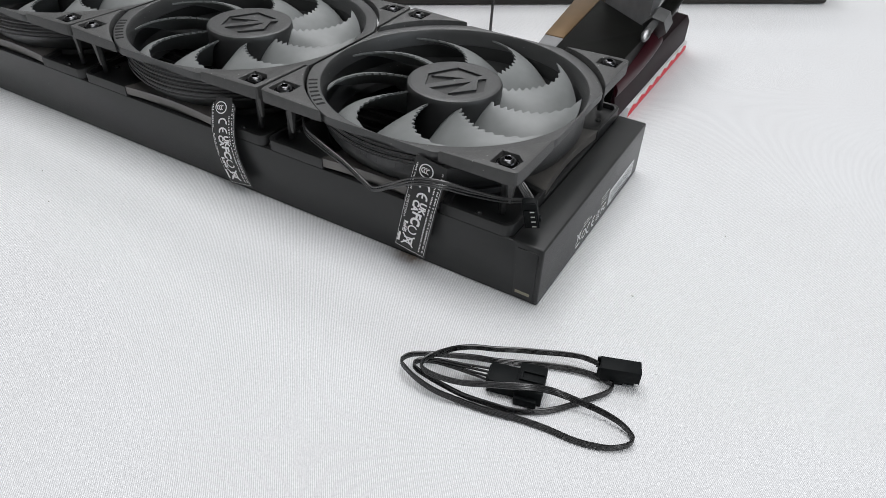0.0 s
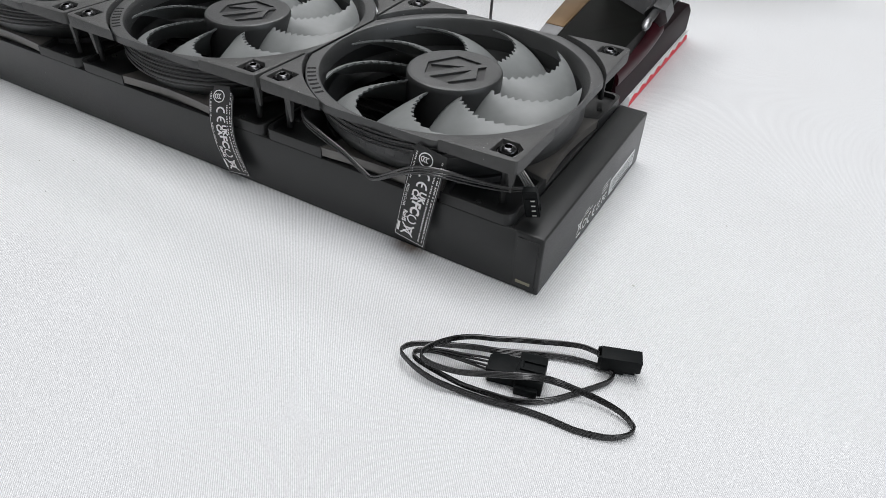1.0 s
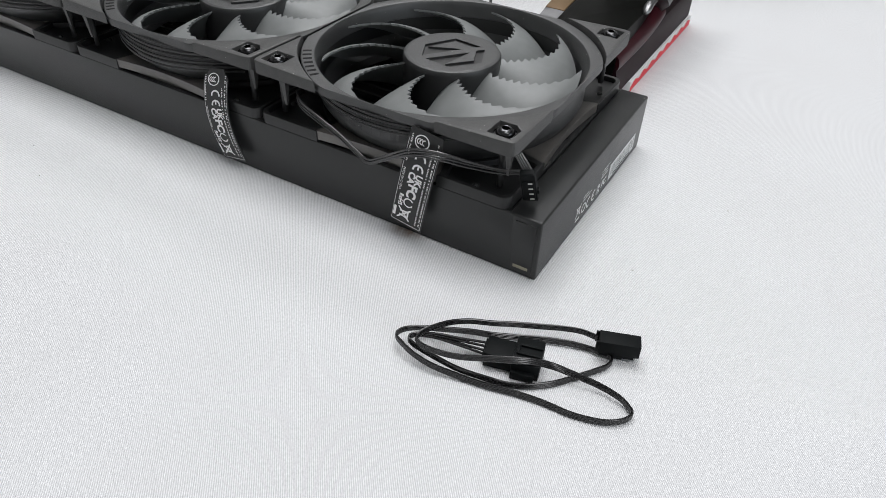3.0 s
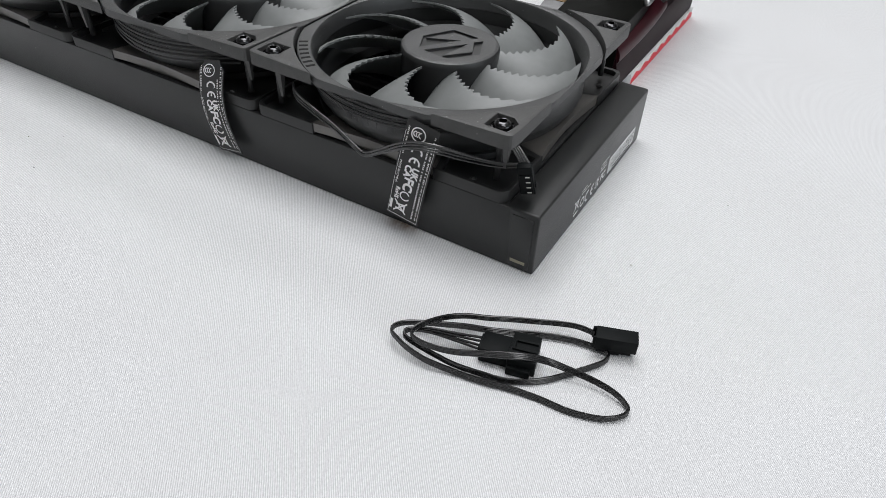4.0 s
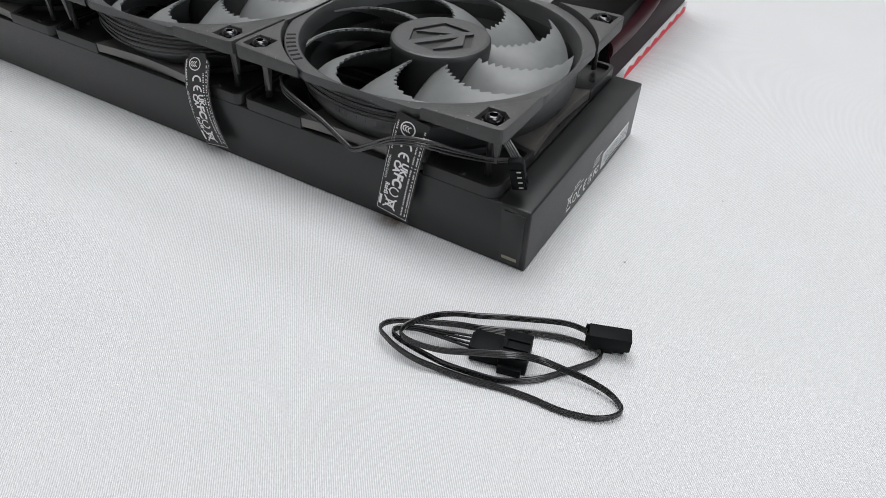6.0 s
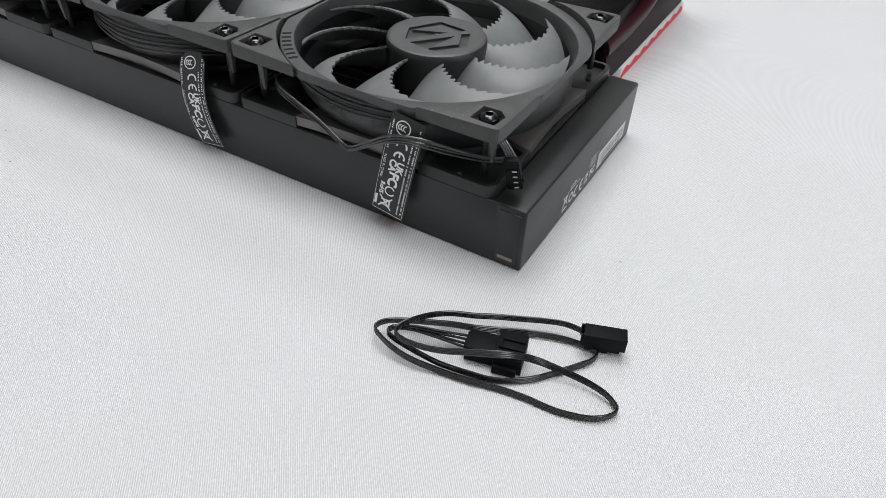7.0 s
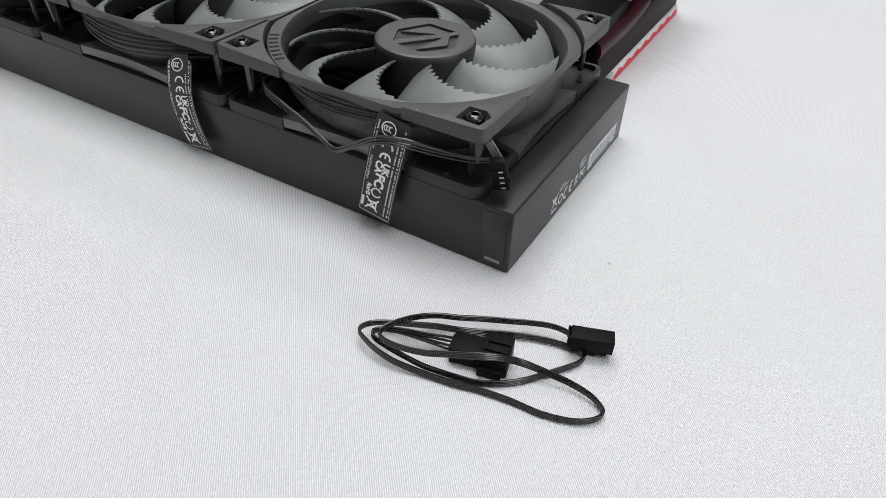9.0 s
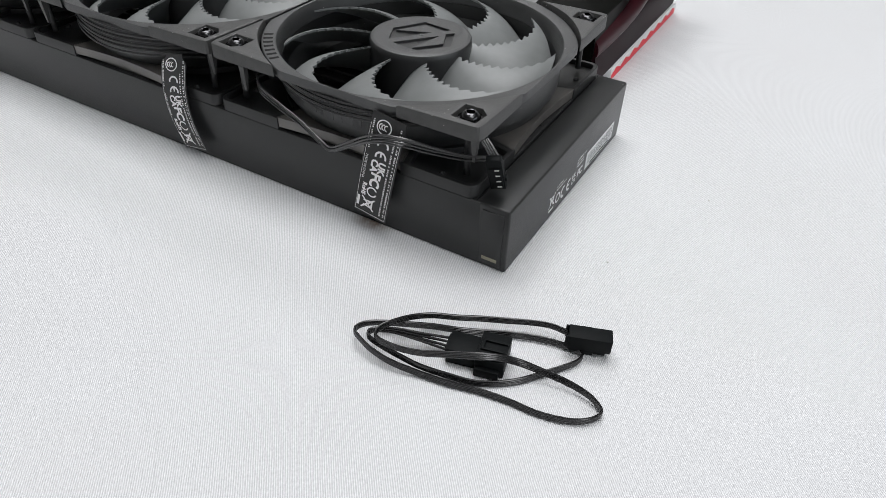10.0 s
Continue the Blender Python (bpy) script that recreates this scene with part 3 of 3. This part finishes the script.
for cx, count, drop, seed in ((-76.5, 5, 1.25, 0.05), (-197.6, 6, 2.0, 0.1), (-318.7, 6, 1.8, 0.1)):
    wrap = thing("fan_cable", cx, 2, 42, "thin black wires wrapped round the fan's shroud", "cable")
    for k in range(count):
        line = [Vector(p) - Vector((cx, 2, 42)) for p in arc(cx, 60.5 + 0.3 * (k % 2), -133, -48, 49.4 - drop * k, 48.9 - drop * k, 30, seed * (k - 1))]
        part("wire", tube(line, 0.55, 6), WIRE, wrap)

LOOSE = [(-119.9, 7, 42), (-113.8, 2.5, 41.5), (-102.8, -1.2, 40.6), (-91.8, -1.8, 36.6), (-82.3, -2.2, 31.0), (-76.7, -2.6, 29.0), (-66.5, -3.4, 35), (-56.1, -4.2, 41.2), (-44.9, -3.2, 43.6), (-34.0, 3.0, 40.6), (-22.6, 5.5, 40.5), (-14.7, 7.5, 41.5), (-11.2, 8.0, 39.0)]
lead = thing("fan_lead", -12, 8, 27, "loose black fan lead ending in a small plug on the radiator", "cable")
base = Vector((-12, 8, 27))
for k in range(4):
    line = spline([Vector(p) - base + Vector((0.35 * k, -0.3 * k, (1.3 * k - 1.95) * (0.8 + 0.4 * math.sin(0.9 * i + 0.7 * k)))) for i, p in enumerate(LOOSE)], 1.2)
    part("wire", tube(line, 0.42, 8), WIRE, lead)
bm = box(-2.6, 2.9, -1.6, 1.6, -6.4, 6.6, 0.25)
box(-2.0, 2.3, -2.1, -1.4, -5.6, 3.6, 0.2, bm)
box(2.7, 3.5, -0.9, 0.9, -3.5, -1.5, 0.2, bm)
box(-2.2, 2.5, -1.3, 1.3, 5.6, 7.0, 0.2, bm)
for k in range(4):
    line = spline([(-9.5 + 1.2 * k, -0.5, 22.5), (-7.2 + 1.2 * k, -1.5, 21.4), (-4.2 + 1.2 * k, -2.3, 18.8), (-1.8 + 1.15 * k, -2.8, 16.4)], 1.0)
    part("wire", tube(line, 0.45, 8), WIRE, lead)
place = Matrix.Translation((0.6, -2.6, 10.7)) @ Matrix.Rotation(radians(-6), 4, "Y") @ Matrix.Rotation(radians(16), 4, "X") @ Matrix.Rotation(radians(18), 4, "Z")
bm.transform(place)
plug = part("plug", bm, PLUG, lead)
for k in range(4):
    bm = box(0.2, 1.8, -2.25, -2.0, -5.0 + 2.6 * k, -4.5 + 2.6 * k)
    bm.transform(place)
    part("contact", bm, PALE, plug, "pale metal contact")


def make_tag(name, frame_of, label, W=13.6, neck=0.62):
    """A printed strip that hangs from a fan. frame_of(u, v): the place of its point u across and v down, and its outward normal."""
    ob = thing(name, *frame_of(0, 0)[0], label, "tag", "tags hanging from the fans")
    org = Vector(frame_of(0, 0)[0])
    L = 46.0
    bm = bmesh.new()
    n, m = 30, 6
    rows = []
    for i in range(n + 1):
        row = []
        for j in range(m + 1):
            c, nrm = frame_of((-W / 2 + W * j / m) * (neck if i < 2 else (1 + neck) / 2 if i == 2 else 1.0), L * i / n)
            row.append((bm.verts.new(Vector(c) - org), bm.verts.new(Vector(c) - org - 0.25 * Vector(nrm))))
        rows.append(row)
    for i in range(n):
        for j in range(m):
            for s in (0, 1):
                bm.faces.new((rows[i][j][s], rows[i + 1][j][s], rows[i + 1][j + 1][s], rows[i][j + 1][s]))
        for j in (0, m):
            bm.faces.new((rows[i][j][0], rows[i + 1][j][0], rows[i + 1][j][1], rows[i][j][1]))
    for i in (0, n):
        for j in range(m):
            bm.faces.new((rows[i][j][0], rows[i][j + 1][0], rows[i][j + 1][1], rows[i][j][1]))
    strip = part("strip", bm, TAG, ob)

    def on(u, v):
        c, nrm = frame_of(u, v)
        return Vector(c) - org + 0.09 * Vector(nrm)

    def across(v0, u0):
        return lambda s, t: on(u0 + t, v0 + s)

    border = bmesh.new()
    for u0, u1, v0, v1 in ((0.6 - W / 2, 0.75 - W / 2, 5, 45), (W / 2 - 0.75, W / 2 - 0.6, 5, 45), (0.75 - W / 2, W / 2 - 0.75, 44.9, 45.1)):
        for q in range(12):
            if v1 - v0 > 1:
                patch(u0, u1, v0 + (v1 - v0) * q / 12, v0 + (v1 - v0) * (q + 1) / 12, on, border)
            else:
                patch(u0 + (u1 - u0) * q / 12, u0 + (u1 - u0) * (q + 1) / 12, v0, v1, on, border)
    part("border_line", border, PRINT, strip)
    part("approval_mark", ringlet(-1.2, 5.0, 2.9, 0.5, on), PRINT, strip, "white ringed approval mark")
    for q in (-2.2, -1.1, 0.0):
        part("approval_mark", ringlet(q, 5.0, 1.1, 0.45, on, 90, 270, 10), PRINT, strip)
    for words, v, u, size in (("UK", 22.0, 1.2, 4.0), ("CA", 22.0, -1.9, 4.0), ("FC", 28.2, -0.5, 5.6), ("RoHS", 34.0, -4.2, 2.5)):
        part("printed_word", flat_text(words, size, across(v, u)), PRINT, strip)
    way = across(14.6, 0.0)
    part("approval_mark", ringlet(-2.0, 0, 2.1, 0.8, way, 75, 285, 14), PRINT, strip, "white conformity mark")
    bm = ringlet(2.8, 0, 2.1, 0.8, way, 75, 285, 14)
    patch(1.0, 2.8, -0.35, 0.35, way, bm)
    part("approval_mark", bm, PRINT, strip, "white conformity mark")
    part("approval_mark", ringlet(-0.6, 34.2, 2.0, 0.6, on, 20, 330), PRINT, strip)
    part("printed_sign", bin_sign(0, 0, 5.6, lambda a, b: on(-1.6 + b * 1.0, 40.4 - a)), PRINT, strip, "white bin sign")
    part("printed_word", flat_text("MADE IN CHINA", 1.5, across(24.0, -5.6)), PRINT, strip)
    rng = random.Random(3)
    for u, v0, v1 in ((W / 2 - 1.6, 3, 43.5), (W / 2 - 3.2, 9, 43.5), (-5.6, 3, 16.5)):
        v = v0
        dots = bmesh.new()
        while v < v1:
            w = rng.uniform(0.3, 0.6)
            patch(u - 0.33, u + 0.33, v, v + w, on, dots)
            v += w + rng.choice((0.3, 0.35, 0.4, 1.1))
        part("tiny_print", dots, PRINT, strip, "line of tiny white print")
    return ob


def tag_frame(top, foot, out0, out1, tilt, bulge, curl):
    """A strip from top to foot, both (x, z) of its middle; out0, out1: how far it stands before the radiator."""
    d = Vector((foot[0] - top[0], 0, foot[1] - top[1]))
    down = d.normalized()
    side = Vector((-down.z, 0, down.x))

    def frame_of(u, v):
        f = v / 46.0
        def y_at(g):
            return out0 + (out1 - out0) * g + bulge * math.sin(math.pi * g)
        y = y_at(f) + tilt * u * (1 - f)
        slope = (y_at(f + 0.01) - y_at(f)) / 0.46
        c = Vector((top[0], 0, top[1])) + down * (v * d.length / 46.0) + side * u + side * curl * math.sin(math.pi * f)
        c.y = y
        nrm = Vector((0, -1, -slope)).normalized()
        return tuple(c), tuple(nrm)
    return frame_of


make_tag("fan_tag", tag_frame((-50.3, 50.1), (-56.2, 9.4), -1.2, -8.0, 0.0, -0.8, 0.0), "black fan tag with white approval marks, hanging over the radiator's side", 14.6, 0.95)
make_tag("fan_tag", tag_frame((-157.1, 46.1), (-150.8, 5.0), -0.3, -4.4, 0.12, -1.4, -4.2), "black curled fan tag with white approval marks, on the radiator")

# ---- adapter cable on the cloth ----
adapter = thing("adapter_cable", 10, -40, 0, "coiled black adapter cable with two plugs lying on the cloth", "cable")
# each point: place of the ribbon's middle and, last, how far its upper edge leans sideways, in degrees
RUN_A = [(31, -20.4, 5.5, 0), (24.6, -19.7, 4.6, 0), (18.1, -21.4, 4, 2), (11.1, -24.6, 3.8, 7), (3.3, -28.4, 3.8, 7), (-3.3, -32.7, 4.4, 2), (-10, -36.7, 5.2, 0), (-15, -41.6, 6, 0), (-18.8, -48.1, 7, 0), (-20.6, -53, 7.4, 0), (-20.2, -55.6, 7.4, 0), (-17.6, -56.9, 7.2, 0), (-11.4, -56.5, 7, 0), (-4, -54.6, 7.2, 5), (4.3, -51.2, 8.2, 14), (12.5, -47.5, 8.8, 48), (17.8, -44.1, 8, 50), (22.6, -40.9, 6, 48), (28.9, -39, 4.4, 18), (38.2, -37.7, 3, 11)]
RUN_B = [(45.2, -38.4, 2.6, 4), (49.5, -39.9, 1.8, 0), (51.3, -42, 1.6, 0), (50, -45.3, 1.6, 0), (46.3, -48.5, 1.5, 4), (41.5, -50.5, 1.4, 9), (34.7, -52, 1.3, 11), (25.5, -52.5, 1.3, 14), (16.4, -53.9, 1.4, 14), (7.7, -56.1, 1.5, 13), (-1.8, -57.7, 1.7, 12), (-11.7, -59.5, 3, 7), (-19.4, -59.2, 4, 3), (-24.8, -57.7, 4.6, 0), (-28, -56.1, 4.8, 0), (-28.4, -53.6, 4.8, 0), (-26.5, -50.3, 4.4, 0), (-22.7, -47.3, 4, 0), (-15.8, -42.9, 3.2, 4), (-8.6, -39, 2.8, 9)]
RUN_C = [(-1.3, -36.1, 2.6, 16), (5.4, -32.1, 1.7, 18), (13.9, -27.9, 1.7, 18), (22.8, -24.5, 1.7, 14), (30.2, -22.8, 1.6, 4), (35.4, -22.5, 1.5, 0), (37.8, -23.5, 1.5, 0), (37.4, -27.1, 1.5, 0), (34.7, -31.4, 1.5, 7), (30.3, -37.2, 1.4, 14), (25.2, -43.6, 1.4, 14), (19.6, -48.4, 1.4, 9), (13.4, -51.8, 1.4, 7), (6.2, -53.6, 1.6, 4), (-2.8, -56.1, 3, 0), (-10, -56.6, 3.8, 0), (-16.6, -56.7, 4.6, 0), (-21.6, -56.2, 5, 0), (-23.6, -55, 5, 0), (-23.2, -52.5, 5, 0)]
ORG = Vector((10, -40, 0))
whole = RUN_A + RUN_B + RUN_C
middle = [Vector(p[:3]) - ORG for p in whole]
SPLAY = (((-16.6, -48.5, 5.6), (-9, -45.5, 5), (1, -41.7, 4.8)), ((-17, -49, 5), (-9, -46.1, 4.4), (1.2, -42.7, 4)), ((-17.4, -49.6, 4.4), (-9.2, -47.3, 3.4), (1, -45.3, 2.6)), ((-17.4, -49.4, 4.2), (-9, -46.7, 3.7), (1.2, -44.1, 3.2)))
for k in range(4):
    line = []
    for i, p in enumerate(middle):
        way = (middle[min(i + 1, len(middle) - 1)] - middle[max(i - 1, 0)]).normalized()
        aside = way.cross(Vector((0, 0, 1))).normalized()
        aside = aside if aside.y > 0 else -aside
        lean = radians(whole[i][3])
        line.append(p + 0.52 * (k - 1.5) * (-math.cos(lean) * Vector((0, 0, 1)) - math.sin(lean) * aside))
    line += [Vector(p) - ORG for p in SPLAY[k]]
    part("wire", tube(spline(line, 0.9), 0.46, 10), CABLE, adapter)

bm = box(0, 13.8, 0, 5.8, 3.0, 8.4, 0.25)
box(0.6, 12.2, 0.4, 5.4, 1.6, 3.2, 0.2, bm)
box(2.4, 8.6, 1.0, 4.8, 0.3, 1.8, 0.2, bm)
box(-1.0, 0.4, 0.2, 1.0, 3.4, 8.2, 0.15, bm)
box(-1.0, 0.4, 4.8, 5.6, 3.4, 8.2, 0.15, bm)
bm.transform(Matrix.Translation((22.7, 15.4, 0)) @ Matrix.Rotation(radians(20), 4, "Z"))
part("small_plug", bm, PLUG, adapter, "small black three-way plug")
seat = Matrix.Translation((-8.6, -8.3, 0)) @ Matrix.Rotation(radians(14), 4, "Z")
bm = box(0, 10.2, 0, 8.4, 0.3, 6.5, 0.3)
bm.transform(seat)
power = part("power_plug", bm, PLUG, adapter, "large black four-pin power plug")
for name, sides in (("socket_end", (9.6, 19.0, -1.2, 11.0, 0.3, 6.9, 0.35)), ("foot_rail", (9.8, 17.6, -2.8, -1.1, 0.3, 3.6, 0.3)), ("wire_collar", (-0.6, 0.1, 1.0, 7.6, 1.2, 5.8, 0.2)),
                    ("latch", (10.4, 18.6, 2.6, 3.5, 6.8, 7.7, 0.2)), ("latch", (10.4, 18.6, 6.4, 7.3, 6.8, 7.7, 0.2)), ("latch_bridge", (10.4, 11.4, 3.4, 6.5, 6.8, 7.7, 0.2))):
    bm = box(*sides)
    bm.transform(seat)
    part(name, bm, PLUG, power)

# ---- pump and what stands behind ----
pump = thing("pump_block", -49.4, 190.4, 0, "glossy black pump block standing behind the radiator", "pump")
P = Vector((-50, 190, 0))


def at_pump(bm):
    bm.transform(Matrix.Translation(-P))
    return bm


part("housing", at_pump(prism([(-29.5, 146), (-30.5, 201), (-33, 207), (-74, 239), (-66, 146)], 4, 40, bevel=0.8)), GLOSS, pump)
part("tinted_strip", at_pump(prism([(-68.2, 167), (-74.4, 239), (-79, 292), (-96, 292), (-79.6, 167)], 6.8, 39.4, bevel=0.6)), BROWN_TINT, pump, "side strip with a brown reflection put into its colour")
part("strip_end", at_pump(prism([(-66.3, 146), (-68.1, 166.8), (-79.5, 166.8), (-76.3, 146)], 6.8, 39.2, bevel=0.6)), SMOKE, pump, "clear grey end of the side strip")
part("upper_housing", at_pump(prism([(-33.5, 208), (-71, 240), (-74, 290), (-36, 292)], 6.8, 74, bevel=2)), SMOKE, pump, "smoked grey upper housing")
part("lower_housing", at_pump(prism([(-27.2, 146), (-27.2, 292), (-76, 296), (-76, 146)], 6.6, 26, bevel=6)), PLUM, pump, "black lower housing with reflected red put into its colour")
part("foot", at_pump(prism([(-25.6, 172), (-25.6, 294), (-90, 300), (-90, 160)], 0.2, 6.6, bevel=0.3)), CARD, pump, "white base card with a red zigzag edge")
for k in range(8):
    y = 172.5 + 15 * k
    bm = bmesh.new()
    vs = [bm.verts.new((-25.45, a, b)) for a, b in ((y, 0.4), (y + 15, 0.4), (y + 15, 3.2), (y + 7.5, 5.8), (y, 3.2))]
    bm.faces.new(vs)
    part("zigzag", at_pump(bm), RED, pump, "red printed zigzag")
line = spline([(-34, 148, 25), (-33, 178, 26), (-32, 200, 29), (-31, 212, 34)], 3)
part("hose", at_pump(tube([Vector(q) for q in line], 6.8, 24)), MAROON, pump, "black hose end with a red reflection put into its colour")
for y, z, r in ((187, 43.5, 2.3), (228, 48, 2.8)):
    bm = ball(0, 0, 0, r, 0.75)
    bm.transform(Matrix.Translation(Vector((-28.5, y, z)) - P) @ Matrix.Rotation(radians(25), 4, "X") @ Matrix.Scale(2.3, 4, (0, 1, 0)))
    part("lug", bm, GUNMETAL, pump, "rounded grey metal lug")
part("bracket_arm", at_pump(tube([Vector(q) for q in spline([(-29.5, 187, 42.5), (-29.5, 204, 44.5), (-29, 222, 47), (-28, 240, 51)], 3)], 2.2, 12)), GUNMETAL, pump, "dark metal bracket arm")
bm = prism([(7.2 * math.cos(math.pi * q / 3), 7.2 * math.sin(math.pi * q / 3)) for q in range(6)], -6, 6, bevel=0.7)
bm.transform(Matrix.Translation(Vector((-29, 211, 43)) - P) @ Matrix.Rotation(radians(-75), 4, "X") @ Matrix.Rotation(radians(12), 4, "Z"))
part("hose_nut", bm, GUNMETAL, pump, "dark metal hexagonal nut")
part("fitting", at_pump(tube([Vector(q) for q in spline([(-29, 216, 44), (-28, 236, 50), (-26, 262, 57), (-24, 290, 62)], 3)], 4.6, 16)), GLOSS, pump, "black hose fitting")

upright = thing("thin_cable", -149, 240, 0, "thin black cable rising behind the fans", "cable")
part("wire", tube(spline([(0, 0, 0.9), (-2, 4, 6), (-4, 10, 30), (-9, 26, 60)], 2), 1.0, 8), WIRE, upright)

case = thing("dark_case", -77, 366, 0, "dark brown case standing on the far side of the cloth", "case", rz=36.6)
part("body", box(-420, 152, 0, 90, 0.3, 55, 2.0), DARKBOX, case)
